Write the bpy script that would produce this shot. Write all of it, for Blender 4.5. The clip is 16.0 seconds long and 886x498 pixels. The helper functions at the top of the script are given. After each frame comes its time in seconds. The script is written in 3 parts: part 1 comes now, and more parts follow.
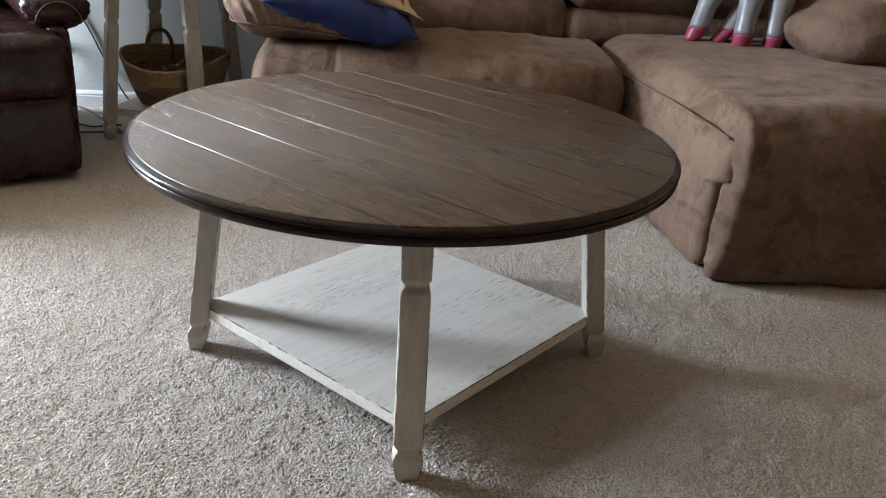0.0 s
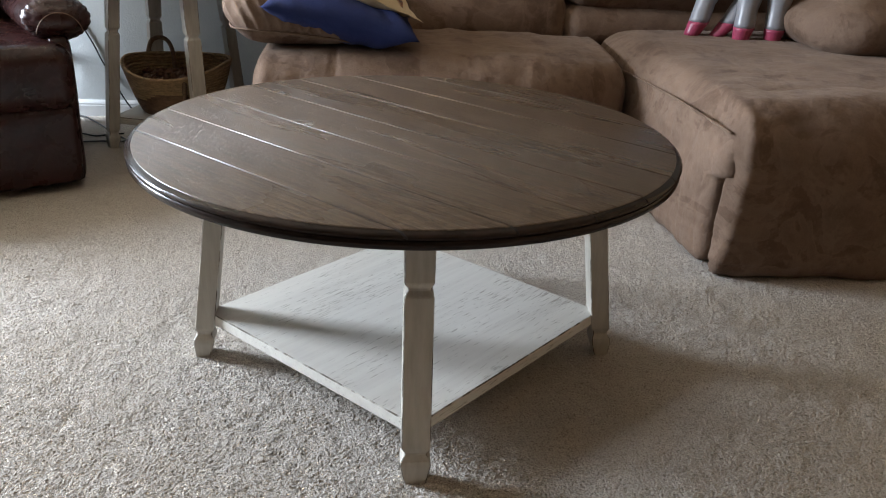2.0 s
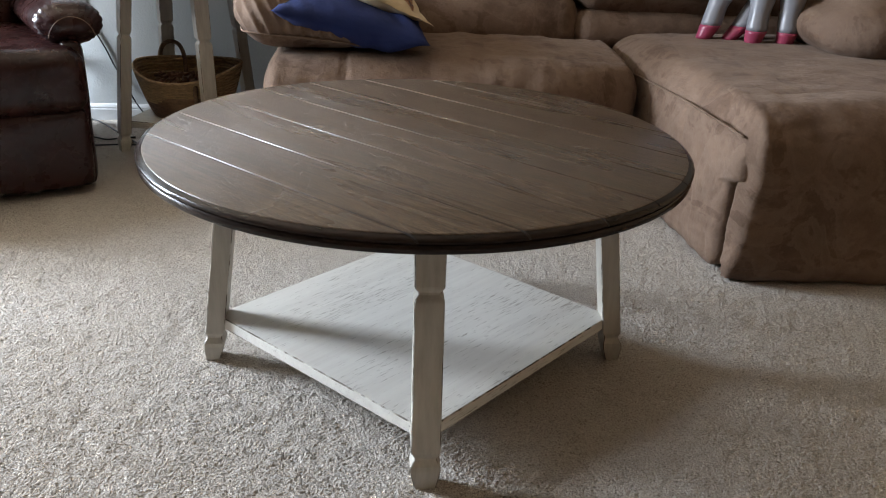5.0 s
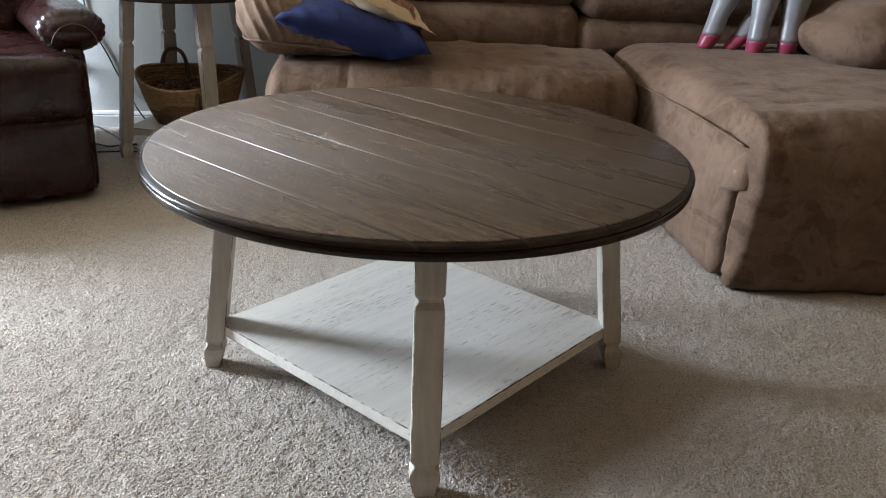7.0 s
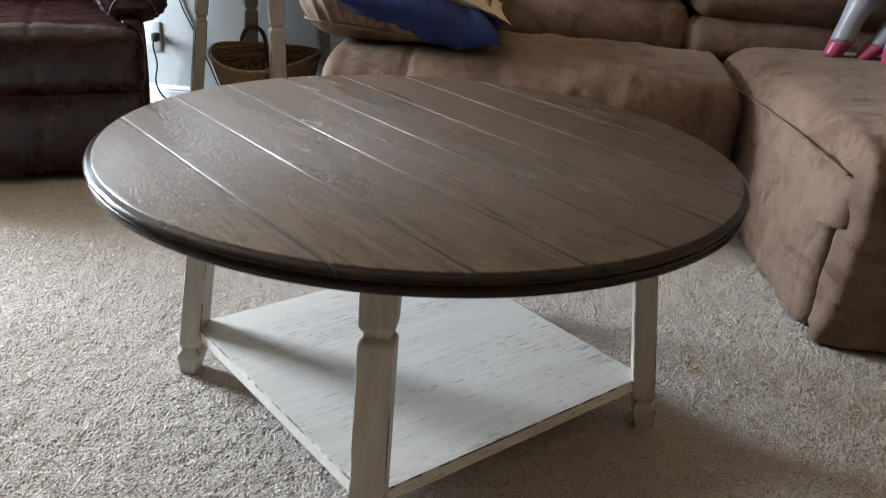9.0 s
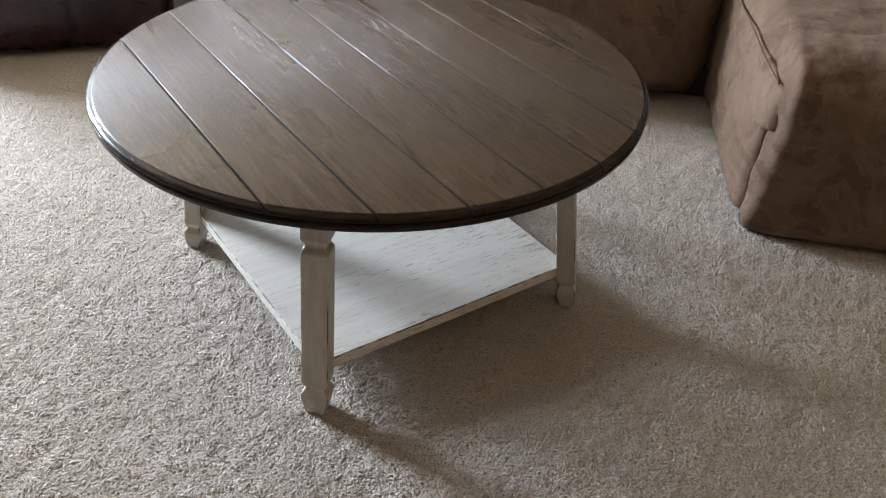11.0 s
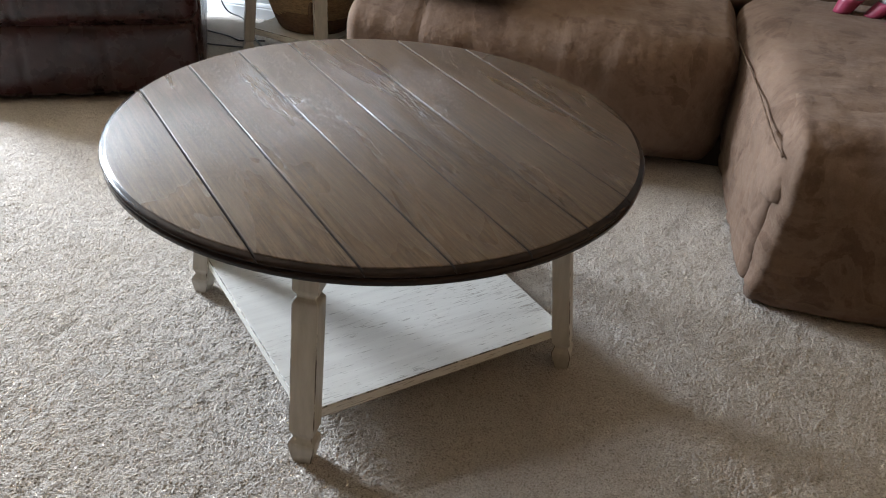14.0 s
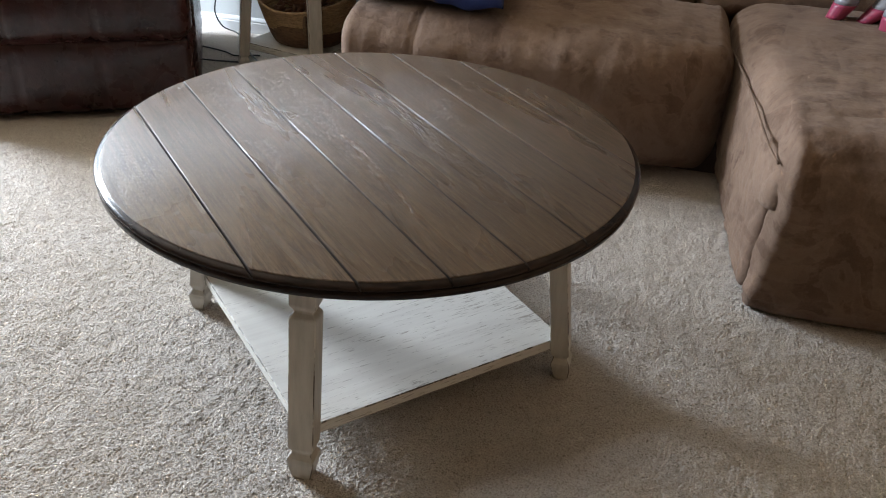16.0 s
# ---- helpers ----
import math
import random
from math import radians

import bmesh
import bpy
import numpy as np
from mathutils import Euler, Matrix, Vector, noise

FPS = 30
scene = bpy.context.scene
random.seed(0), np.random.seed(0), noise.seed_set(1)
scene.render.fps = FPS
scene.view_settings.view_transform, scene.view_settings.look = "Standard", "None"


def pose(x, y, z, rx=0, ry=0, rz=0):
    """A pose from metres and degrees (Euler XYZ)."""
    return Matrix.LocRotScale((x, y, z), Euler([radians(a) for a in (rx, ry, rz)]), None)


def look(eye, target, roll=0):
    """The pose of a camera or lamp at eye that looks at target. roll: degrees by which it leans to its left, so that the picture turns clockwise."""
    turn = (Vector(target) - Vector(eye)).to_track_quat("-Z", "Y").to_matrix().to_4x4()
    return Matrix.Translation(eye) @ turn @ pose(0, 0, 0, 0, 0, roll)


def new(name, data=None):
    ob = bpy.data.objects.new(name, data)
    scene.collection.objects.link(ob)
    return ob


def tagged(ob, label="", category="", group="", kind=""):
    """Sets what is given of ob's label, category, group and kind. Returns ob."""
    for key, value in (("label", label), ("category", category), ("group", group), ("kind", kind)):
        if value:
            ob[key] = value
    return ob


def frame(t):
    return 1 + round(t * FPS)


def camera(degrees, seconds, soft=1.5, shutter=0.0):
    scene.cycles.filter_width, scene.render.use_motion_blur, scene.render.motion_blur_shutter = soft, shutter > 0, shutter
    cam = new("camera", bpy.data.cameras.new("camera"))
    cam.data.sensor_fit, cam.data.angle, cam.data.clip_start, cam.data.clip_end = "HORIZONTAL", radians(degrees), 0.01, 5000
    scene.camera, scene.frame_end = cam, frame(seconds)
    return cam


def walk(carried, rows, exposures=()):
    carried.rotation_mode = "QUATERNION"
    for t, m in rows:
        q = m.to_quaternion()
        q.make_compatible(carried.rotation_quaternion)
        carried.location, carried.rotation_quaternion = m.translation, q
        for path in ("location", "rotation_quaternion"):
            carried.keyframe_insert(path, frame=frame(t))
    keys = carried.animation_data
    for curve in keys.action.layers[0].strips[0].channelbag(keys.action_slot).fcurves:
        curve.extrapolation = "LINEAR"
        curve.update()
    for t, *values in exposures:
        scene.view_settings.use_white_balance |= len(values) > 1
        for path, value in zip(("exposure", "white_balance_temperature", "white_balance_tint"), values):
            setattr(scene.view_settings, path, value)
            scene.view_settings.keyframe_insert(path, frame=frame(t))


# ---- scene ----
cam = camera(54.9, 16.0, soft=1.0, shutter=0.4)
PATH = [
    (0, (-1.166, -1.048, 0.909), (0.259, 0.112, 0.12), 4.0),
    (0.5, (-1.16, -1.055, 0.913), (0.258, 0.11, 0.119), 3.6),
    (1, (-1.159, -1.054, 0.907), (0.26, 0.108, 0.11), 3.3),
    (1.5, (-1.159, -1.055, 0.91), (0.258, 0.11, 0.112), 2.9),
    (2, (-1.163, -1.053, 0.915), (0.252, 0.118, 0.124), 2.5),
    (2.5, (-1.162, -1.049, 0.911), (0.249, 0.126, 0.12), 2.3),
    (3, (-1.158, -1.046, 0.907), (0.246, 0.138, 0.114), 2.1),
    (3.5, (-1.156, -1.05, 0.908), (0.244, 0.139, 0.116), 2.0),
    (4, (-1.159, -1.05, 0.913), (0.239, 0.141, 0.124), 2.1),
    (6.5, (-1.159, -1.047, 0.913), (0.247, 0.147, 0.141), 2.5),
    (7, (-1.158, -1.05, 0.912), (0.247, 0.149, 0.146), 2.5),
    (7.5, (-1.149, -1.052, 0.908), (0.257, 0.149, 0.146), 2.3),
    (8, (-1.124, -1.06, 0.898), (0.281, 0.143, 0.139), 2.0),
    (8.5, (-0.952, -1.066, 0.831), (0.316, 0.275, 0.059), 1.5),
    (9, (-0.813, -1.044, 0.863), (0.359, 0.372, 0.074), 3.9),
    (9.5, (-0.789, -1.103, 1.037), (0.291, 0.221, -0.003), 3.8),
    (9.7, (-0.805, -1.141, 1.076), (0.233, 0.11, -0.089), 3.3),
    (11.8, (-0.724, -1.315, 1.146), (0.189, 0.046, -0.001), 3.5),
    (12, (-0.725, -1.323, 1.148), (0.18, 0.051, 0.012), 3.3),
    (12.5, (-0.709, -1.337, 1.15), (0.188, 0.085, 0.065), 4.2),
    (13, (-0.705, -1.338, 1.143), (0.202, 0.085, 0.071), 4.8),
    (13.5, (-0.705, -1.336, 1.15), (0.205, 0.086, 0.077), 4.7),
    (14, (-0.701, -1.338, 1.159), (0.216, 0.084, 0.092), 4.2),
    (14.5, (-0.701, -1.336, 1.159), (0.219, 0.088, 0.097), 3.7),
    (15, (-0.693, -1.339, 1.157), (0.229, 0.089, 0.103), 3.2),
    (15.5, (-0.698, -1.34, 1.159), (0.229, 0.086, 0.107), 3.1),
    (16, (-0.695, -1.336, 1.161), (0.229, 0.096, 0.115), 3.3),
]
EXPOSURES = [(0, -0.06), (8, -0.06), (9.5, 0.0), (12, 0.08), (16, 0.06)]
walk(cam, [(t, look(eye, target, roll)) for t, eye, target, roll in PATH], EXPOSURES)

# ---- light ----
# The room's axes stand at 45 degrees to the table's: a runs along the back wall, b towards it.
ROOM = pose(0, 0, 0, 0, 0, -45)
WALL_A0, WALL_A1, WALL_B0, WALL_B1, CEIL = -3.5, 3.4, -4.6, 1.875, 2.45
WIN_B0, WIN_B1, WIN_Z0, WIN_Z1 = 0.68, 1.72, 0.45, 2.1

world = bpy.data.worlds.new("sky")
scene.world = world
world.use_nodes = True
sky = world.node_tree.nodes.new("ShaderNodeTexSky")
sky.sky_type, sky.sun_disc = "NISHITA", False
sky.sun_elevation, sky.sun_rotation = radians(40), radians(200)
world.node_tree.links.new(sky.outputs[0], world.node_tree.nodes["Background"].inputs[0])
world.node_tree.nodes["Background"].inputs[1].default_value = 0.1

lamp = bpy.data.lights.new("window_daylight", "AREA")
lamp.shape, lamp.size, lamp.size_y = "RECTANGLE", WIN_B1 - WIN_B0 - 0.1, WIN_Z1 - WIN_Z0 - 0.1
lamp.energy, lamp.color, lamp.spread = 302, (0.762, 0.864, 1.0), radians(150)
daylight = new("window_daylight", lamp)
daylight.matrix_world = ROOM @ look((WALL_A0 - 0.02, (WIN_B0 + WIN_B1) / 2, (WIN_Z0 + WIN_Z1) / 2), (0, (WIN_B0 + WIN_B1) / 2 + 0.1, 0.15))


# ---- materials ----
class Nodes:
    """A material with its node tree, and short ways to add nodes."""

    def __init__(self, name):
        self.mat = bpy.data.materials.new(name)
        self.mat.use_nodes = True
        self.tree = self.mat.node_tree
        self.bsdf = self.tree.nodes["Principled BSDF"]

    def add(self, kind, **values):
        node = self.tree.nodes.new(kind)
        for key, value in values.items():
            node.inputs[key].default_value = value
        return node

    def link(self, a, b):
        self.tree.links.new(a, b)

    def coords(self, scale=(1, 1, 1), shift=True, turn=0.0):
        tc, mp = self.add("ShaderNodeTexCoord"), self.add("ShaderNodeMapping")
        mp.inputs["Scale"].default_value = scale
        mp.inputs["Rotation"].default_value = (0, 0, radians(turn))
        self.link(tc.outputs["Object"], mp.inputs["Vector"])
        if shift:
            info, mul = self.add("ShaderNodeObjectInfo"), self.add("ShaderNodeMath")
            mul.operation = "MULTIPLY"
            mul.inputs[1].default_value = 37.0
            self.link(info.outputs["Random"], mul.inputs[0])
            self.link(mul.outputs[0], mp.inputs["Location"])
        return mp.outputs["Vector"]

    def noise(self, vec, scale, detail=4.0, rough=0.55, distort=0.0):
        n = self.add("ShaderNodeTexNoise", Scale=scale, Detail=detail, Roughness=rough, Distortion=distort)
        self.link(vec, n.inputs["Vector"])
        return n.outputs["Fac"]

    def ramp(self, fac, *stops):
        r = self.add("ShaderNodeValToRGB")
        e = r.color_ramp.elements
        while len(e) < len(stops):
            e.new(0.5)
        for el, (at, col) in zip(e, stops):
            el.position = at
            el.color = (*col, 1) if len(col) == 3 else col
        self.link(fac, r.inputs["Fac"])
        return r.outputs["Color"]

    def mix(self, fac, a, b, mode="MIX"):
        m = self.add("ShaderNodeMix")
        m.data_type, m.blend_type = "RGBA", mode
        for sock, val in ((m.inputs["Factor"], fac), (m.inputs[6], a), (m.inputs[7], b)):
            if isinstance(val, (int, float)):
                sock.default_value = val
            elif isinstance(val, tuple):
                sock.default_value = (*val, 1)
            else:
                self.link(val, sock)
        return m.outputs[2]

    def bump(self, height, strength, distance, before=None):
        b = self.add("ShaderNodeBump", Strength=strength, Distance=distance)
        self.link(height, b.inputs["Height"])
        if before is not None:
            self.link(before, b.inputs["Normal"])
        return b.outputs["Normal"]

    def done(self, color=None, rough=0.6, normal=None, **extra):
        b = self.bsdf
        for key, val in (("Base Color", color), ("Roughness", rough), ("Normal", normal), *extra.items()):
            if val is None:
                continue
            if isinstance(val, (int, float)):
                b.inputs[key].default_value = val
            elif isinstance(val, tuple):
                b.inputs[key].default_value = (*val, 1) if len(val) == 3 else val
            else:
                self.link(val, b.inputs[key])
        return self.mat


def mat_carpet():
    """Cut pile: pale yarn tips, with the shade between the tufts coloured in as dark flecks; trodden and soiled in
    soft patches.
    """
    n = Nodes("carpet_pile")
    v = n.coords(shift=False)
    fine = n.noise(v, 520, 2, 0.7)
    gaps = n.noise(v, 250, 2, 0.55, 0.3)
    mid = n.noise(v, 42, 3, 0.6)
    large = n.noise(v, 3.4, 4, 0.6)
    c = n.ramp(fine, (0.36, (0.31, 0.275, 0.238)), (0.5, (0.545, 0.488, 0.437)), (0.62, (0.745, 0.685, 0.625)))
    # Shade deep between the tufts, put into the colour as dark flecks.
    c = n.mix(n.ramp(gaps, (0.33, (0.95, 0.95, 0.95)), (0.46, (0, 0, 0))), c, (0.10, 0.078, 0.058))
    c = n.mix(0.16, c, n.ramp(mid, (0.35, (0.36, 0.32, 0.27)), (0.65, (0.74, 0.69, 0.62))))
    c = n.mix(n.ramp(large, (0.38, (0, 0, 0)), (0.68, (0.40, 0.40, 0.40))), c, (0.40, 0.345, 0.28))
    return n.done(c, 0.95, n.bump(gaps, 0.9, 0.006), **{"Specular IOR Level": 0.15, "Sheen Weight": 0.12})


def mat_suede():
    """Microsuede: the nap lies in brushed patches with sharp borders, lighter or darker as it is stroked."""
    n = Nodes("brown_microsuede")
    v = n.coords()
    nap = n.noise(n.coords((1, 0.9, 1)), 7.5, 5, 0.6, 0.4)
    sweep = n.noise(n.coords((1, 0.55, 1), True, 25), 5.0, 4, 0.55, 1.6)
    blot = n.noise(v, 17, 4, 0.65, 0.2)
    fine = n.noise(v, 320, 3, 0.7)
    c = n.ramp(nap, (0.38, (0.092, 0.054, 0.036)), (0.485, (0.122, 0.074, 0.050)), (0.515, (0.160, 0.104, 0.074)), (0.62, (0.142, 0.089, 0.061)))
    c = n.mix(n.ramp(sweep, (0.47, (0, 0, 0)), (0.50, (0.55, 0.55, 0.55)), (0.60, (0.25, 0.25, 0.25))), c, (0.200, 0.134, 0.096))
    c = n.mix(n.ramp(blot, (0.50, (0, 0, 0)), (0.62, (0.5, 0.5, 0.5))), c, (0.188, 0.121, 0.083))
    c = n.mix(0.15, c, n.ramp(fine, (0.3, (0.06, 0.04, 0.028)), (0.7, (0.22, 0.16, 0.115))))
    soft = n.bump(n.noise(v, 24, 4, 0.6), 0.4, 0.014)
    return n.done(c, 0.85, n.bump(fine, 0.3, 0.002, soft), **{"Specular IOR Level": 0.2, "Sheen Weight": 0.14, "Sheen Roughness": 0.4, "Sheen Tint": (0.75, 0.6, 0.5)})


def mat_leather():
    n = Nodes("burgundy_leather")
    v = n.coords()
    wear = n.noise(v, 7, 4, 0.6)
    vor = n.add("ShaderNodeTexVoronoi", Scale=230)
    n.link(v, vor.inputs["Vector"])
    c = n.ramp(wear, (0.35, (0.016, 0.0055, 0.005)), (0.6, (0.030, 0.0100, 0.009)), (0.8, (0.052, 0.019, 0.016)))
    r = n.ramp(n.noise(v, 20, 3), (0.3, (0.22, 0.22, 0.22)), (0.7, (0.34, 0.34, 0.34)))
    nm = n.bump(vor.outputs["Distance"], 0.12, 0.002, n.bump(n.noise(v, 16, 3, 0.6, 0.6), 0.16, 0.012))
    return n.done(c, r, nm, **{"Specular IOR Level": 0.32})


def mat_walnut():
    """Brown stained oak: straight grain with long open pores under a satin lacquer."""
    n = Nodes("brown_oak_top")
    grain = n.noise(n.coords((1, 0.05, 1)), 190, 5, 0.7, 0.25)
    bands = n.noise(n.coords((1, 0.04, 1)), 60, 4, 0.6, 0.15)
    figure = n.noise(n.coords((1, 0.22, 1)), 8, 3, 0.5, 1.2)
    pores = n.noise(n.coords((1, 0.11, 1)), 900, 2, 0.6)
    patch = n.noise(n.coords((1, 0.10, 1)), 38, 4, 0.6, 0.5)
    c = n.ramp(grain, (0.37, (0.050, 0.032, 0.020)), (0.5, (0.116, 0.077, 0.049)), (0.63, (0.180, 0.124, 0.082)))
    c = n.mix(n.ramp(bands, (0.50, (0, 0, 0)), (0.68, (0.35, 0.35, 0.35))), c, (0.050, 0.034, 0.022))
    c = n.mix(n.ramp(figure, (0.40, (0, 0, 0)), (0.65, (0.35, 0.35, 0.35))), c, (0.118, 0.082, 0.054))
    info = n.add("ShaderNodeObjectInfo")
    c = n.mix(0.25, c, n.ramp(info.outputs["Random"], (0.0, (0.080, 0.056, 0.036)), (1.0, (0.132, 0.092, 0.062))))
    open_pores = n.mix(1.0, n.ramp(pores, (0.59, (0, 0, 0)), (0.63, (1, 1, 1))), n.ramp(patch, (0.40, (0.30, 0.30, 0.30)), (0.56, (1, 1, 1))), "MULTIPLY")
    c = n.mix(n.mix(1.0, open_pores, (0.5, 0.5, 0.5), "MULTIPLY"), c, (0.030, 0.020, 0.014))
    inv = n.add("ShaderNodeInvert")
    n.link(open_pores, inv.inputs["Color"])
    nm = n.bump(inv.outputs["Color"], 0.75, 0.0009)
    r = n.ramp(figure, (0.3, (0.25, 0.25, 0.25)), (0.7, (0.33, 0.33, 0.33)))
    return n.done(c, r, nm, **{"Specular IOR Level": 0.4})


def mat_rim():
    n = Nodes("dark_oak_rim")
    v = n.coords((1, 1, 8))
    g = n.noise(v, 30, 4)
    c = n.ramp(g, (0.3, (0.011, 0.0065, 0.005)), (0.7, (0.030, 0.018, 0.014)))
    return n.done(c, 0.2, n.bump(g, 0.08, 0.002), **{"Specular IOR Level": 0.2})


def mat_cream():
    n = Nodes("distressed_cream_paint")
    v = n.coords((0.06, 1, 1))
    st = n.noise(n.coords((0.10, 1, 1)), 260, 3, 0.7, 0.2)
    where = n.noise(n.coords((0.5, 1, 1)), 7, 3, 0.6)
    brush = n.noise(v, 60, 4, 0.6)
    cut = n.add("ShaderNodeMath", **{})
    cut.operation = "MULTIPLY_ADD"
    n.link(where, cut.inputs[0])
    cut.inputs[1].default_value = 0.35
    n.link(st, cut.inputs[2])
    mask = n.ramp(cut.outputs[0], (0.768, (0, 0, 0)), (0.85, (0.75, 0.75, 0.75)))
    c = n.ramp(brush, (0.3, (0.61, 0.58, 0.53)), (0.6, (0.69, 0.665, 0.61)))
    c = n.mix(mask, c, (0.25, 0.215, 0.17))
    return n.done(c, 0.5, n.bump(brush, 0.12, 0.002))


def mat_leg_paint():
    n = Nodes("cream_leg_paint")
    v = n.coords((1, 1, 0.12))
    brush = n.noise(v, 70, 4, 0.6)
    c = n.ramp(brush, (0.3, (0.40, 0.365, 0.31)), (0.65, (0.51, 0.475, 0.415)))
    return n.done(c, 0.5, n.bump(brush, 0.12, 0.002))


def mat_worn_edge():
    n = Nodes("worn_paint_edge")
    worn = n.noise(n.coords((1, 1, 0.35)), 45, 4, 0.7)
    c = n.mix(n.ramp(worn, (0.42, (0, 0, 0)), (0.56, (1, 1, 1))), (0.58, 0.545, 0.48), (0.10, 0.075, 0.055))
    return n.done(c, 0.55)


def mat_wall(name, col):
    n = Nodes(name)
    v = n.coords(shift=False)
    peel = n.noise(v, 130, 3, 0.5)
    tone = n.noise(v, 2.2, 3)
    c = n.mix(n.ramp(tone, (0.3, (0, 0, 0)), (0.7, (0.25, 0.25, 0.25))), col, tuple(x * 0.86 for x in col))
    return n.done(c, 0.7, n.bump(n.ramp(peel, (0.42, (0, 0, 0)), (0.62, (1, 1, 1))), 0.12, 0.003))


def mat_plain(name, col, rough=0.5, grain=60, depth=0.0015, vary=0.18, **extra):
    n = Nodes(name)
    v = n.coords()
    g = n.noise(v, grain, 4)
    c = n.mix(g, tuple(x * (1 - vary) for x in col), tuple(min(1, x * (1 + vary)) for x in col))
    return n.done(c, rough, n.bump(g, 0.3, depth), **extra)


def mat_weave(name, col):
    """Coiled seagrass: strands that run round the basket, in uneven straw tones."""
    n = Nodes(name)
    v = n.coords((1, 1, 3))
    g = n.noise(v, 55, 4, 0.65)
    c = n.ramp(g, (0.3, tuple(x * 0.55 for x in col)), (0.5, col), (0.75, tuple(min(1, x * 1.45) for x in col)))
    return n.done(c, 0.8, n.bump(n.noise(v, 160, 3), 0.6, 0.003))


def mat_cloth(name, col, rough=0.85):
    n = Nodes(name)
    v = n.coords()
    w = n.noise(v, 500, 2)
    t = n.noise(v, 8, 4)
    c = n.mix(t, tuple(x * 0.75 for x in col), tuple(min(1, x * 1.2) for x in col))
    return n.done(c, rough, n.bump(w, 0.35, 0.002, n.bump(n.noise(n.coords((1, 0.35, 1), True, 35), 26, 3, 0.5, 0.3), 0.35, 0.012)))


CARPET, SUEDE, LEATHER = mat_carpet(), mat_suede(), mat_leather()
WALNUT, RIM, CREAM, LEGPAINT, WORN = mat_walnut(), mat_rim(), mat_cream(), mat_leg_paint(), mat_worn_edge()
WALLPAINT = mat_wall("pale_grey_wall_paint", (0.47, 0.49, 0.485))
# Colours of the unseen walls and ceiling, picked for the fill they bounce.
BEIGEPAINT = mat_wall("warm_beige_wall_paint", (0.52, 0.345, 0.185))
TANPAINT = mat_wall("brown_beige_wall_paint", (0.24, 0.155, 0.085))
CEILPAINT = mat_wall("cream_ceiling_paint", (0.76, 0.61, 0.43))
TRIM = mat_plain("white_trim_paint", (0.62, 0.63, 0.63), 0.4, 30, 0.0008, 0.04)
STRAW = mat_weave("straw_seagrass", (0.40, 0.265, 0.14))
STRAWDARK = mat_weave("brown_seagrass", (0.15, 0.085, 0.045))
BLUE = mat_cloth("royal_blue_cloth", (0.0018, 0.012, 0.088))


def mat_print():
    """Beige cloth with a printed square picture in its middle."""
    n = Nodes("beige_printed_cloth")
    v = n.coords(shift=False)
    sep, ax, ay, big, less = n.add("ShaderNodeSeparateXYZ"), n.add("ShaderNodeMath"), n.add("ShaderNodeMath"), n.add("ShaderNodeMath"), n.add("ShaderNodeMath")
    ax.operation, ay.operation, big.operation, less.operation = "ABSOLUTE", "ABSOLUTE", "MAXIMUM", "LESS_THAN"
    n.link(v, sep.inputs[0])
    n.link(sep.outputs[0], ax.inputs[0])
    n.link(sep.outputs[1], ay.inputs[0])
    n.link(ax.outputs[0], big.inputs[0])
    n.link(ay.outputs[0], big.inputs[1])
    n.link(big.outputs[0], less.inputs[0])
    less.inputs[1].default_value = 0.15
    weave = n.noise(v, 900, 2, 0.6)
    base = n.ramp(n.noise(v, 30, 4), (0.3, (0.50, 0.39, 0.245)), (0.7, (0.58, 0.46, 0.30)))
    pic = n.ramp(n.noise(v, 70, 5, 0.7), (0.38, (0.03, 0.03, 0.035)), (0.47, (0.16, 0.055, 0.02)), (0.55, (0.34, 0.15, 0.05)), (0.66, (0.30, 0.28, 0.24)))
    return n.done(n.mix(less.outputs[0], base, pic), 0.85, n.bump(weave, 0.3, 0.001))


BEIGE = mat_print()
BLACK = mat_plain("black_rubber", (0.015, 0.015, 0.016), 0.45)
PLASTIC = mat_plain("white_plastic", (0.52, 0.53, 0.52), 0.35, 20, 0.0005, 0.03)
GREYTOY = mat_plain("grey_vinyl_toy", (0.24, 0.24, 0.26), 0.35, 25, 0.003, 0.08)
PINKTOY = mat_plain("pink_vinyl", (0.33, 0.05, 0.10), 0.35, 25, 0.003, 0.1)
JOINT = mat_plain("dark_board_joint", (0.020, 0.013, 0.009), 0.75)
STITCH = mat_plain("tan_thread", (0.16, 0.10, 0.07), 0.7)
SEAM = mat_plain("dark_seam_thread", (0.05, 0.032, 0.025), 0.8)


# ---- ways to build ----
def part(name, bm, material, parent=None, label="", smooth=True):
    """Links a bmesh as one mesh object under its thing or part."""
    me = bpy.data.meshes.new(name)
    bm.normal_update()
    bm.to_mesh(me)
    bm.free()
    for m in material if isinstance(material, (list, tuple)) else [material]:
        me.materials.append(m)
    if smooth:
        me.polygons.foreach_set("use_smooth", [True] * len(me.polygons))
    ob = new(name, me)
    ob.parent = parent
    return tagged(ob, label)


def thing(name, m, label, category, group="", kind=""):
    ob = new(name)
    ob.empty_display_size = 0.1
    ob.matrix_world = m
    return tagged(ob, label, category, group, kind)


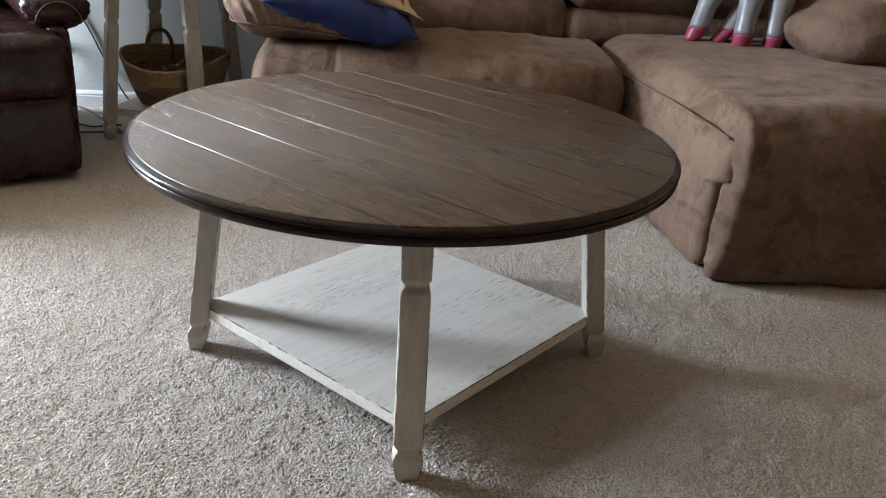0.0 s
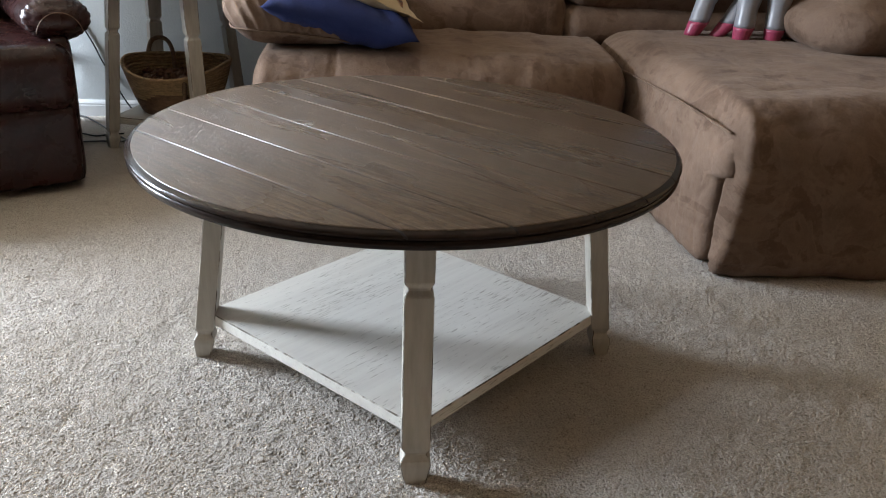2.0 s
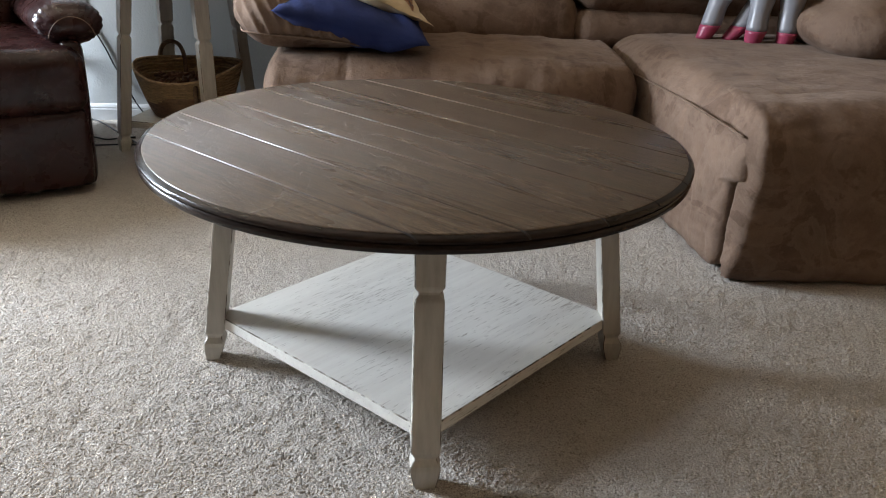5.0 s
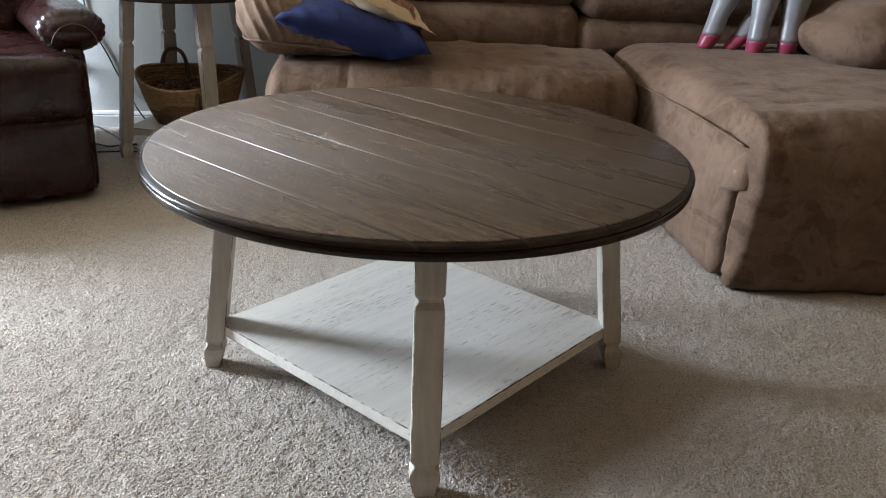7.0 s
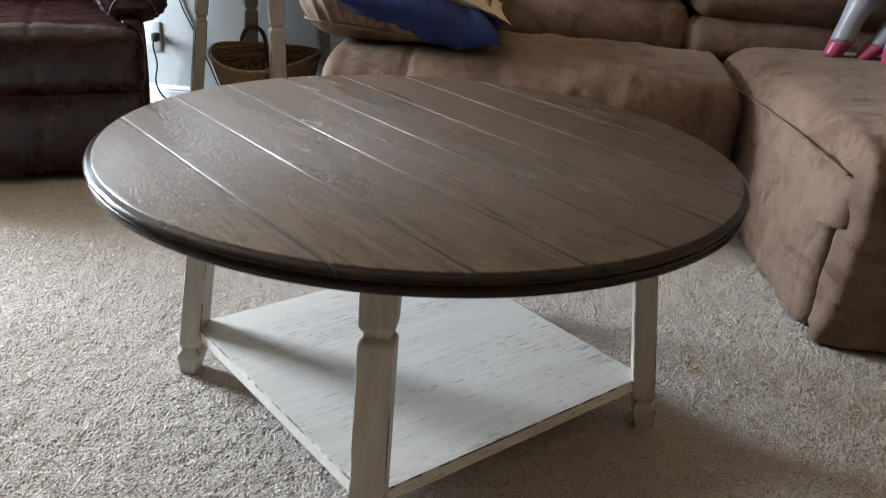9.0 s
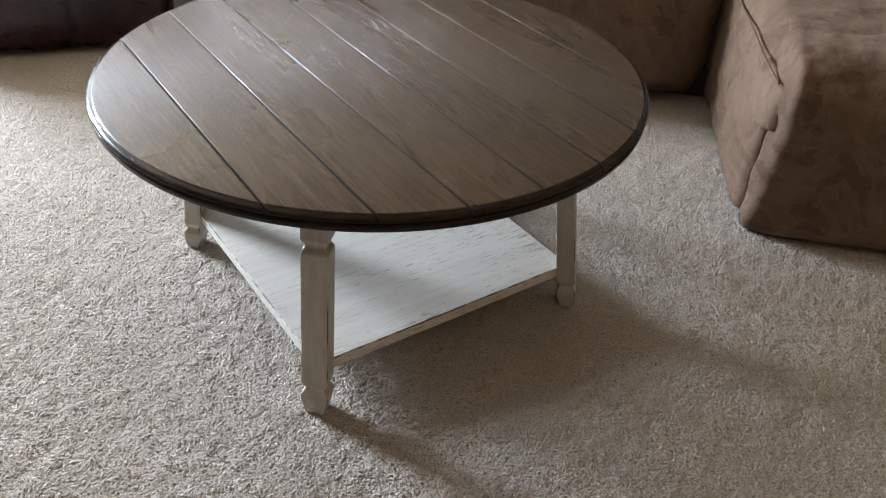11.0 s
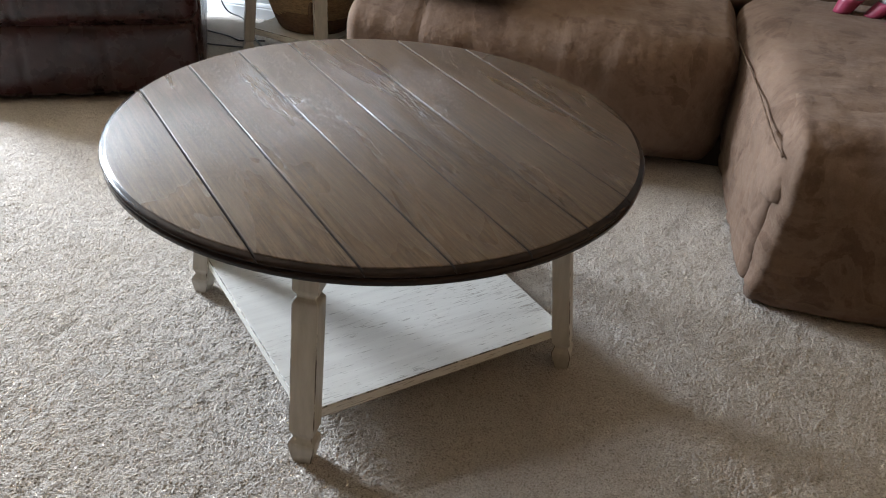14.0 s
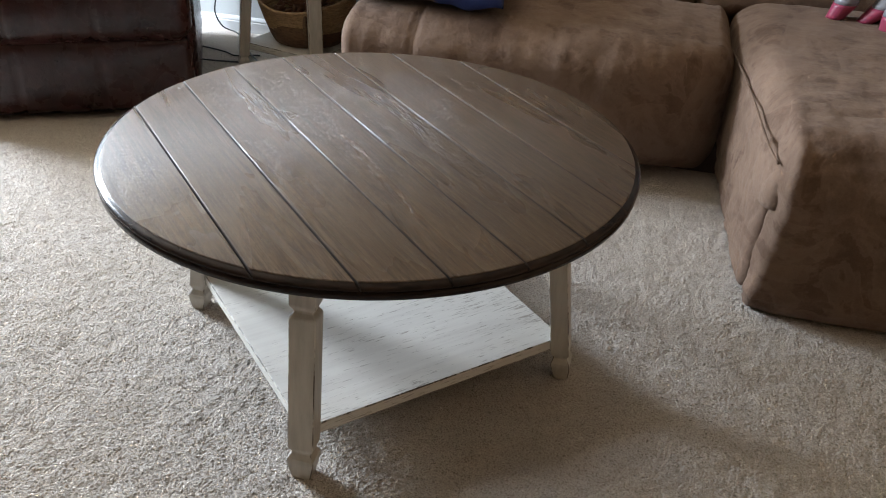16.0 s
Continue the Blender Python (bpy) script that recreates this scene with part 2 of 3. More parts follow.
def box(bm, lo, hi, bevel=0.0, segs=2):
    """A box between two corners, with rounded edges."""
    made = bmesh.ops.create_cube(bm, size=1.0)["verts"]
    size = [h - l for l, h in zip(lo, hi)]
    mid = [(h + l) / 2 for l, h in zip(lo, hi)]
    for v in made:
        v.co = Vector([c * s + m for c, s, m in zip(v.co, size, mid)])
    if bevel:
        edges = list({e for v in made for e in v.link_edges})
        bmesh.ops.bevel(bm, geom=edges, offset=bevel, segments=segs, affect="EDGES", profile=0.5)
    return bm


def boxes(*args, bevel=0.0, segs=2):
    bm = bmesh.new()
    for lo, hi in args:
        box(bm, lo, hi, bevel, segs)
    return bm


def lathe(profile, steps=96, bm=None, close=False):
    """Turns (radius, z) pairs round the z axis."""
    bm = bm or bmesh.new()
    rings = []
    for r, z in profile:
        rings.append([bm.verts.new((r * math.cos(2 * math.pi * i / steps), r * math.sin(2 * math.pi * i / steps), z)) for i in range(steps)])
    for r0, r1 in zip(rings, rings[1:] + (rings[:1] if close else [])):
        for i in range(steps):
            bm.faces.new((r0[i], r0[(i + 1) % steps], r1[(i + 1) % steps], r1[i]))
    return bm


def tube(points, radius, sides=8, bm=None, smooth=4):
    """A round cord through points, rounded off between them."""
    bm = bm or bmesh.new()
    pts = [Vector(p) for p in points]
    if smooth > 1 and len(pts) > 2:
        fine = []
        ext = [2 * pts[0] - pts[1], *pts, 2 * pts[-1] - pts[-2]]
        for p0, p1, p2, p3 in zip(ext, ext[1:], ext[2:], ext[3:]):
            for k in range(smooth):
                t = k / smooth
                fine.append(0.5 * (2 * p1 + (p2 - p0) * t + (2 * p0 - 5 * p1 + 4 * p2 - p3) * t * t + (3 * p1 - p0 - 3 * p2 + p3) * t ** 3))
        pts = fine + [pts[-1]]
    last = None
    side = Vector((0.31, 0.53, 0.79))
    for i, p in enumerate(pts):
        d = (pts[min(i + 1, len(pts) - 1)] - pts[max(i - 1, 0)]).normalized()
        side = (side - d * side.dot(d)).normalized()
        up = d.cross(side)
        ring = [bm.verts.new(p + radius * (math.cos(2 * math.pi * k / sides) * side + math.sin(2 * math.pi * k / sides) * up)) for k in range(sides)]
        if last:
            for k in range(sides):
                bm.faces.new((last[k], last[(k + 1) % sides], ring[(k + 1) % sides], ring[k]))
        else:
            bm.faces.new(ring[::-1])
        last = ring
    bm.faces.new(last)
    return bm


def cushion(lo, hi, r, puff=0.02, step=0.025, rough=0.006, freq=6.0, seed=0.0, shape=None):
    """A stuffed block: rounded by r, puffed out on its faces, uneven; shape(p, n) may move a point further."""
    lo, hi = Vector(lo), Vector(hi)
    size, mid = hi - lo, (lo + hi) / 2
    num = [max(4, min(130, int(s / step))) for s in size]
    bm = bmesh.new()
    seen = {}

    def vert(i, j, k):
        key = (i, j, k)
        if key not in seen:
            q = Vector([(c / n * 2 - 1) for c, n in zip(key, num)])
            h = size / 2
            p = Vector([a * b for a, b in zip(q, h)])
            rr = [min(c, b * 0.98) for c, b in zip(r if isinstance(r, tuple) else (r, r, r), h)]
            core = Vector([max(-b + c, min(b - c, a)) for a, b, c in zip(p, h, rr)])
            d = Vector([(a - b) / c for a, b, c in zip(p, core, rr)])
            if d.length > 1e-6:
                d.normalize()
                p = core + Vector([a * b for a, b in zip(d, rr)])
            n = d if d.length > 1e-6 else q.normalized()
            w = [1 - min(1, abs(a)) ** 2 for a in q]
            for ax in range(3):
                o1, o2 = w[(ax + 1) % 3], w[(ax + 2) % 3]
                p[ax] += n[ax] * puff * o1 * o2
            s = Vector((p.x * freq + seed, p.y * freq, p.z * freq))
            p += n * rough * (noise.noise(s) + 0.5 * noise.noise(s * 2.3))
            p += mid
            if shape:
                p = shape(p, n)
            seen[key] = bm.verts.new(p)
        return seen[key]

    nx, ny, nz = num
    for i in range(nx):
        for j in range(ny):
            for k, flip in ((0, True), (nz, False)):
                f = (vert(i, j, k), vert(i + 1, j, k), vert(i + 1, j + 1, k), vert(i, j + 1, k))
                bm.faces.new(f[::-1] if flip else f)
    for i in range(nx):
        for k in range(nz):
            for j, flip in ((0, False), (ny, True)):
                f = (vert(i, j, k), vert(i + 1, j, k), vert(i + 1, j, k + 1), vert(i, j, k + 1))
                bm.faces.new(f[::-1] if flip else f)
    for j in range(ny):
        for k in range(nz):
            for i, flip in ((0, True), (nx, False)):
                f = (vert(i, j, k), vert(i, j + 1, k), vert(i, j + 1, k + 1), vert(i, j, k + 1))
                bm.faces.new(f[::-1] if flip else f)
    return bm


# ---- the room ----
def structure(name, bm, material, label, category, smooth=False):
    ob = part(name, bm, material, None, label, smooth)
    ob.matrix_world = ROOM
    return tagged(ob, label, category, "", "structure")


T = 0.14
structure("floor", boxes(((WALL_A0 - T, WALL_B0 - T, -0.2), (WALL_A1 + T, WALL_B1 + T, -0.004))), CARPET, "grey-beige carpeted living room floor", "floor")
structure("ceiling", boxes(((WALL_A0 - T, WALL_B0 - T, CEIL), (WALL_A1 + T, WALL_B1 + T, CEIL + 0.15))), CEILPAINT, "plain cream painted ceiling", "ceiling")
structure("wall_back", boxes(((WALL_A0, WALL_B1, -0.012), (WALL_A1, WALL_B1 + T, CEIL))), WALLPAINT, "pale grey wall with orange-peel texture", "wall")
# Unseen, and dark so that little fill light comes from this end.
structure("wall_front", boxes(((WALL_A0, WALL_B0 - T, -0.012), (WALL_A1, WALL_B0, CEIL))), TANPAINT, "unseen dark brown-beige wall", "wall")
structure("wall_right", boxes(((WALL_A1, WALL_B0 - T, -0.012), (WALL_A1 + T, WALL_B1 + T, CEIL))), BEIGEPAINT, "warm beige painted wall", "wall")
structure("wall_left", boxes(((WALL_A0 - T, WALL_B0 - T, -0.012), (WALL_A0, WIN_B0, CEIL)), ((WALL_A0 - T, WIN_B1, -0.012), (WALL_A0, WALL_B1 + T, CEIL)),
                             ((WALL_A0 - T, WIN_B0, -0.012), (WALL_A0, WIN_B1, WIN_Z0)), ((WALL_A0 - T, WIN_B0, WIN_Z1), (WALL_A0, WIN_B1, CEIL))), WALLPAINT, "pale grey wall with a window opening", "wall")


def profile_board(a0, a1, b, prof):
    """A moulded board along the back wall."""
    bm = bmesh.new()
    ends = [[bm.verts.new((a, b - d, z)) for d, z in prof] for a in (a0, a1)]
    for i in range(len(prof) - 1):
        bm.faces.new((ends[0][i], ends[1][i], ends[1][i + 1], ends[0][i + 1]))
    return bm


structure("baseboard", profile_board(WALL_A0, WALL_A1, WALL_B1, [(0.014, -0.012), (0.014, 0.042), (0.011, 0.046), (0.012, 0.051), (0.008, 0.058), (0.003, 0.063), (0, 0.064)]), TRIM, "white moulded baseboard", "baseboard")

window = part("window_1", boxes(((WALL_A0 - 0.1, WIN_B0, WIN_Z0), (WALL_A0 - 0.06, WIN_B0 + 0.05, WIN_Z1)), ((WALL_A0 - 0.1, WIN_B1 - 0.05, WIN_Z0), (WALL_A0 - 0.06, WIN_B1, WIN_Z1)),
                                ((WALL_A0 - 0.1, WIN_B0 + 0.05, WIN_Z0), (WALL_A0 - 0.06, WIN_B1 - 0.05, WIN_Z0 + 0.05)), ((WALL_A0 - 0.1, WIN_B0 + 0.05, WIN_Z1 - 0.05), (WALL_A0 - 0.06, WIN_B1 - 0.05, WIN_Z1)), bevel=0.004), TRIM, None, smooth=False)
window.matrix_world = ROOM
tagged(window, "white framed living room window", "window", "", "structure")
GLASS = Nodes("window_glass").done((1, 1, 1), 0.0, None, **{"Transmission Weight": 1.0, "IOR": 1.45})
pane = part("pane", boxes(((WALL_A0 - 0.083, WIN_B0 + 0.05, WIN_Z0 + 0.05), (WALL_A0 - 0.077, WIN_B1 - 0.05, WIN_Z1 - 0.05))), GLASS, window, smooth=False)
pane.visible_shadow = False


def carpet(a0, a1, b0, b1, step):
    """The cut pile as uneven tufts over a part of the floor."""
    na, nb = int((a1 - a0) / step), int((b1 - b0) / step)
    rng = np.random.default_rng(4)

    def blur(x, times):
        for _ in range(times):
            x = (x + np.roll(x, 1, 0) + np.roll(x, -1, 0) + np.roll(x, 1, 1) + np.roll(x, -1, 1)) / 5
        return x / x.std()

    h = 0.0007 * rng.normal(size=(na, nb)) + 0.0003 * blur(rng.normal(size=(na, nb)), 8) + 0.0006 * blur(rng.normal(size=(na, nb)), 60)
    ja, jb = (0.35 * step * rng.normal(size=(na, nb)) for _ in range(2))
    A = a0 + step * np.arange(na)[:, None] + ja
    B = b0 + step * np.arange(nb)[None, :] + jb
    z = np.clip(h + 0.0004, -0.0034, 0.006)
    co = np.stack([A, B, z], -1).reshape(-1, 3).astype(np.float32)
    i = (np.arange(na - 1)[:, None] * nb + np.arange(nb - 1)[None, :]).ravel()
    quads = np.stack([i, i + nb, i + nb + 1, i + 1], -1).astype(np.int32)
    me = bpy.data.meshes.new("carpet")
    me.vertices.add(len(co))
    me.vertices.foreach_set("co", co.ravel())
    me.loops.add(quads.size)
    me.loops.foreach_set("vertex_index", quads.ravel())
    me.polygons.add(len(quads))
    me.polygons.foreach_set("loop_start", np.arange(len(quads), dtype=np.int32) * 4)
    me.update(calc_edges=True)
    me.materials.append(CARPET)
    ob = new("carpet", me)
    ob.matrix_world = ROOM
    tagged(ob, "grey-beige cut pile carpet with footprints and lint", "carpet", "", "stuff")


carpet(-1.5, 1.4, -0.95, 1.05, 0.0023)
carpet(-1.45, 0.9, 1.036, 1.875, 0.006)


# ---- tables ----
def leg_mesh(height, notch, lean):
    """A square tapered leg with two V grooves and a small tapered foot; it leans inwards (towards -x) as it rises."""
    prof = [(0.0, 0.0175), (0.004, 0.0185), (0.032, 0.0245), (0.036, 0.025), (0.043, 0.0245), (0.047, 0.022), (0.053, 0.0185), (0.057, 0.0185), (0.066, 0.0235), (0.07, 0.024),
            (notch - 0.013, 0.0238), (notch - 0.009, 0.0225), (notch - 0.002, 0.0175), (notch + 0.002, 0.0175), (notch + 0.009, 0.0225), (notch + 0.013, 0.0238), (height, 0.025)]
    bm = bmesh.new()
    rings = []
    c = 0.0016
    for z, h in prof:
        g = 0.79 * h
        pts = [(g, -h + c), (g, h - c), (g - c, h), (-g + c, h), (-g, h - c), (-g, -h + c), (-g + c, -h), (g - c, -h)]
        rings.append([bm.verts.new((x - lean * z, y, z)) for x, y in pts])
    for r0, r1 in zip(rings, rings[1:]):
        for i in range(8):
            bm.faces.new((r0[i], r0[(i + 1) % 8], r1[(i + 1) % 8], r1[i])).material_index = i % 2
    bm.faces.new(rings[0][::-1])
    bm.faces.new(rings[-1])
    return bm


def plank_mesh(x0, x1, R, z0, z1, steps=26):
    """One board of a round top between two straight joints: rounded at the rim, eased at the joints."""
    def outline(inset_side, inset_rim):
        l, r, rad = x0 + inset_side, x1 - inset_side, R - inset_rim
        l, r = max(l, -rad + 0.0005), min(r, rad - 0.0005)
        xs = [l + (r - l) * (0.5 - 0.5 * math.cos(math.pi * i / steps)) for i in range(steps + 1)]
        up = [(x, math.sqrt(max(rad * rad - x * x, 0))) for x in xs]
        return [(x, -y) for x, y in up] + up[::-1]

    bm = bmesh.new()
    loops = []
    for side, rim, z in ((0.0, 0.0012, z0), (0.0, 0.0, z1 - 0.0100), (0.0, 0.0010, z1 - 0.0074), (0.0, 0.0036, z1 - 0.0048), (0.0, 0.0072, z1 - 0.0030), (0.0, 0.0112, z1 - 0.0020), (0.0, 0.0118, z1 - 0.0016), (0.0005, 0.0124, z1 - 0.0003), (0.0009, 0.0130, z1)):
        loops.append([bm.verts.new((x, y, z)) for x, y in outline(side, rim)])
    n = len(loops[0])
    for k, (r0, r1) in enumerate(zip(loops, loops[1:])):
        for i in range(n):
            bm.faces.new((r0[i], r0[(i + 1) % n], r1[(i + 1) % n], r1[i])).material_index = 0 if k > 5 else 2 if (i == n // 2 - 1 and x1 < R - 0.01) or (i == n - 1 and x0 > 0.01 - R) else 1
    h = n // 2
    for r, flip in ((loops[0], True), (loops[-1], False)):
        for i in range(h - 1):
            f = (r[i], r[i + 1], r[n - 2 - i], r[n - 1 - i])
            bm.faces.new(f[::-1] if flip else f)
    bmesh.ops.remove_doubles(bm, verts=bm.verts, dist=0.00005)
    return bm


def round_table(name, m, R, H, notch, r_foot, lean, shelf_z, first, width, count, turn, label, category, top=(0, 0), twist=0.0):
    ob = thing(name, m, label, category)
    edges = [first + width * k for k in range(count)]
    bounds = [-R] + edges + [R]
    for x0, x1 in zip(bounds, bounds[1:]):
        part("plank", plank_mesh(x0 + 0.0019, x1 - 0.0019, R, H - 0.0112, H), [WALNUT, RIM, JOINT], ob).matrix_basis = pose(*top, 0, 0, 0, twist)
    part("under_board", lathe([(0.001, H - 0.0116), (R - 0.0050, H - 0.0116), (R - 0.0036, H - 0.0124), (R - 0.0040, H - 0.0136), (R - 0.006, H - 0.0142), (0.001, H - 0.0142)], 128), RIM, ob, "dark stained rounded edge").location = (*top, 0)
    part("apron", lathe([(R - 0.055, H - 0.0140), (R - 0.0040, H - 0.0140), (R - 0.0018, H - 0.0152), (R - 0.0022, H - 0.0262), (R - 0.0046, H - 0.0282), (R - 0.055, H - 0.0282)], 128, close=True), RIM, ob, "dark stained bent apron ring").location = (*top, 0)
    data = leg_mesh(H - 0.0286, notch, lean)
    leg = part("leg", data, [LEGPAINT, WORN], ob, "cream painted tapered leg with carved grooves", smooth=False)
    for k in range(4):
        o = leg if k == 0 else new("leg", leg.data)
        o.parent = ob
        ang = turn + 90 * k
        o.matrix_basis = pose(r_foot * math.cos(radians(ang)), r_foot * math.sin(radians(ang)), 0, 0, 0, ang)
        tagged(o, "cream painted tapered leg with carved grooves")
    half = (r_foot - lean * shelf_z) / math.sqrt(2) + 0.002
    board = boxes(((-half, -half, shelf_z - 0.024), (half, half, shelf_z)), bevel=0.002)
    for f in board.faces:
        f.material_index = 1 if f.calc_area() < 0.006 else 0
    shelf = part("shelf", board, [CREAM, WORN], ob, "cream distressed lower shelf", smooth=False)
    shelf.matrix_basis = pose(0, 0, 0, 0, 0, turn - 45)
    return ob


table = round_table("coffee_table", pose(0, 0, 0, 0, 0, 0), 0.5095, 0.477, 0.335, 0.416, 0.133, 0.098, -0.371, 0.1257, 7, 45,
                    "round coffee table, brown plank top on cream distressed legs", "coffee table", (0.002, 0.0105), -0.7)
joint = part("joint", boxes(((-0.0008, -0.508, 0.4495), (0.0008, -0.49, 0.4625))), SEAM, table, smooth=False)
joint.matrix_basis = pose(0.003, 0.011, 0, 0, 0, -62)
end_table = round_table("end_table", ROOM @ pose(-0.775, 1.565, 0, 0, 0, 0), 0.28, 0.586, 0.405, 0.245, 0.10, 0.11, -0.252, 0.126, 5, 30,
                        "round end table, brown top on cream legs beside the wall", "end table")


# ---- basket on the end table's shelf ----
def basket():
    ob = thing("basket", ROOM @ pose(-0.768, 1.565, 0.11) @ Matrix.Diagonal((0.95, 0.95, 0.95, 1)), "coiled seagrass basket with dark base and handles, holding potpourri", "basket")

    def coil(z, name, material):
        k = z / 0.19
        ra, rb = 0.125 + 0.075 * k ** 0.7, 0.11 + 0.06 * k ** 0.7
        pts = []
        for i in range(41):
            t = 2 * math.pi * i / 40
            dip = (-0.042 * max(0.0, -math.sin(t + 0.25)) ** 1.5 + 0.012 * math.cos(t) ** 2) * k ** 2.5
            pts.append((ra * math.cos(t), rb * math.sin(t), z + dip))
        part(name, tube(pts, 0.0062, 6, None, 1), material, ob)

    for i in range(18):
        coil(0.006 + 0.0105 * i, "coil", STRAWDARK if i < 6 else STRAW)
    part("lining", lathe([(0.001, 0.004), (0.128, 0.004), (0.15, 0.05), (0.155, 0.09), (0.15, 0.09), (0.12, 0.01), (0.001, 0.01)], 40), STRAWDARK, ob)
    for s in (-1, 1):
        h = part("handle", tube([(-0.138, 0.13 * s, 0.12), (-0.136, 0.136 * s, 0.19), (-0.12, 0.138 * s, 0.235), (-0.09, 0.14 * s, 0.248), (-0.06, 0.144 * s, 0.235), (-0.044, 0.146 * s, 0.19), (-0.042, 0.145 * s, 0.12)] if s > 0 else
                                [(0.055, 0.150 * s, 0.15), (0.056, 0.170 * s, 0.11), (0.060, 0.160 * s, 0.06), (0.075, 0.150 * s, 0.045), (0.095, 0.150 * s, 0.06), (0.105, 0.158 * s, 0.11), (0.105, 0.135 * s, 0.155)], 0.0085, 8), STRAWDARK, ob, "dark woven handle")
    rng = random.Random(5)
    bm = bmesh.new()
    for _ in range(150):
        t, r = rng.uniform(0, 6.283), 0.14 * math.sqrt(rng.random())
        m = pose(r * math.cos(t), r * 0.82 * math.sin(t), 0.125 + rng.uniform(-0.01, 0.018), rng.uniform(-40, 40), rng.uniform(-40, 40), rng.uniform(0, 360))
        bmesh.ops.create_icosphere(bm, subdivisions=1, radius=1, matrix=m @ Matrix.Diagonal((rng.uniform(0.012, 0.022), rng.uniform(0.008, 0.014), 0.005, 1)))
    part("potpourri", bm, mat_plain("dried_petals", (0.16, 0.07, 0.035), 0.8, 25, 0.003, 0.6), ob, "dried brown potpourri")


basket()


# ---- sectional sofa ----
def sofa():
    ob = thing("sectional_sofa", ROOM, "brown microsuede sectional sofa with chaise, puffy cushions", "sofa")

    def seat_shape(p, n):
        # the front rolls under towards the floor and turns back at the chaise
        low = max(0.0, (0.22 - p.z) / 0.22)
        front = max(0.0, (1.3 - p.y) / 0.4)
        p = p + Vector((0, 0.12 * low * low * front, 0))
        turn = max(0.0, (p.x - 0.38) / 0.33)
        p.y += 0.11 * turn * turn * front
        p.z -= 0.03 * turn * turn * front
        wr = noise.noise(Vector((p.x * 22, p.y * 3, p.z * 4)))
        fine = max(0.0, noise.noise(Vector((p.x * 60, p.y * 4, p.z * 5)))) * max(0.0, min(1.0, (p.x - 0.0) / 0.3))
        groove = math.exp(-((p.x + 0.184) / 0.007) ** 2)
        return p + n * (0.0025 * wr + 0.005 * fine - 0.007 * groove)

    part("seat", cushion((-0.425, 0.925, 0.015), (0.735, 1.60, 0.425), (0.04, 0.13, 0.09), 0.02, 0.0125, 0.006, 6, 3, seat_shape), SUEDE, ob)

    def pad_shape(p, n):
        k = max(0.0, 1 - (p.y - 1.03) / 0.3)
        fade = max(0.0, min(1.0, (p.z - 0.47) / 0.03))
        p = p + n * 0.0036 * k * fade * (1 - 2 * abs(math.sin(92 * (p.x + 0.3 * (p.z - 0.5)) + 2.5 * noise.noise(p * 6))) ** 0.8)
        # thins out towards the seat
        over = max(0.0, (p.x + 0.40) / 0.27)
        p.z -= min(1.0, over) * max(0.0, p.z - 0.46) * (0.72 - 0.6 * max(0.0, min(1.0, (p.y - 1.25) / 0.25)))
        p.z += 0.02 * max(0.0, (-0.40 - p.x) / 0.11)
        return p

    part("arm_pad", cushion((-0.515, 1.02, 0.447), (-0.10, 1.68, 0.635), 0.09, 0.015, 0.0052, 0.005, 7, 11, pad_shape), SUEDE, ob, "gathered pillow-top armrest")
    part("piping", tube([(-0.503, 1.12, 0.495), (-0.487, 1.062, 0.493), (-0.45, 1.034, 0.492), (-0.40, 1.024, 0.490), (-0.30, 1.018, 0.484), (-0.20, 1.020, 0.474), (-0.13, 1.03, 0.462)], 0.0035, 6), SUEDE, ob)

    def back_shape(p, n):
        p.y += 0.18 * (p.z - 0.42)
        return p + n * 0.003 * noise.noise(Vector((p.x * 5, p.y * 6, p.z * 18)))

    for a0, a1, cut in ((-0.17, 0.622, 0.568), (0.63, 1.53, 0.522)):
        part("lumbar_cushion", cushion((a0, 1.53, 0.385), (a1, 1.76, cut), 0.045, 0.02, 0.025, 0.005, 5, a0 * 9, back_shape), SUEDE, ob)
        part("back_cushion", cushion((a0, 1.52, cut - 0.004), (a1, 1.76, 0.95), 0.06, 0.03, 0.03, 0.006, 5, a0 * 9 + 2, back_shape), SUEDE, ob)

    def chaise_shape(p, n):
        # sinks a little in the middle, rises towards the back
        p.z += 0.002 * (p.y - 0.9) * max(0.0, n.z)
        p.x -= 0.06 * max(0.0, (p.y - 0.45)) * max(0.0, -n.x)
        wr = noise.noise(Vector((p.x * 7, p.y * 7, p.z * 9 + 5))) + 0.6 * noise.noise(Vector((p.x * 16, p.y * 16, p.z * 16)))
        side = max(0.0, -n.x)
        fold = side * 0.008 * math.sin(38 * (p.z + 0.5 * p.y) + 5 * noise.noise(p * 6)) * max(0.0, noise.noise(p * 5 + Vector((3, 0, 0))))
        return p + n * (0.0035 * wr + 0.6 * fold)

    part("chaise", cushion((0.802, 0.43, 0.02), (1.95, 1.58, 0.457), (0.05, 0.14, 0.08), 0.018, 0.014, 0.005, 5, 21, chaise_shape), SUEDE, ob)

    def flap_shape(p, n):
        # the front skin slants back at its lower outer corner, opening a fold
        low = max(0.0, (0.34 - p.z) / 0.34)
        if p.y < 0.5:
            p.y -= 0.05 * max(0.0, (0.12 - p.z) / 0.12) ** 1.5
        side = max(0.0, (1.0 - p.x) / 0.2)
        side = min(1.0, side)
        p.y += 0.02 * low * side * (0.3 if p.y > 0.5 else 1.0)
        deep = max(0.0, min(1.0, (p.y - 0.395) / 0.03)) * max(0.0, min(1.0, (0.30 - p.z) / 0.04))
        p.x += side * (0.10 * deep + (0.010 - 0.040 * low) * (1 - deep) * min(1.0, low * 4))
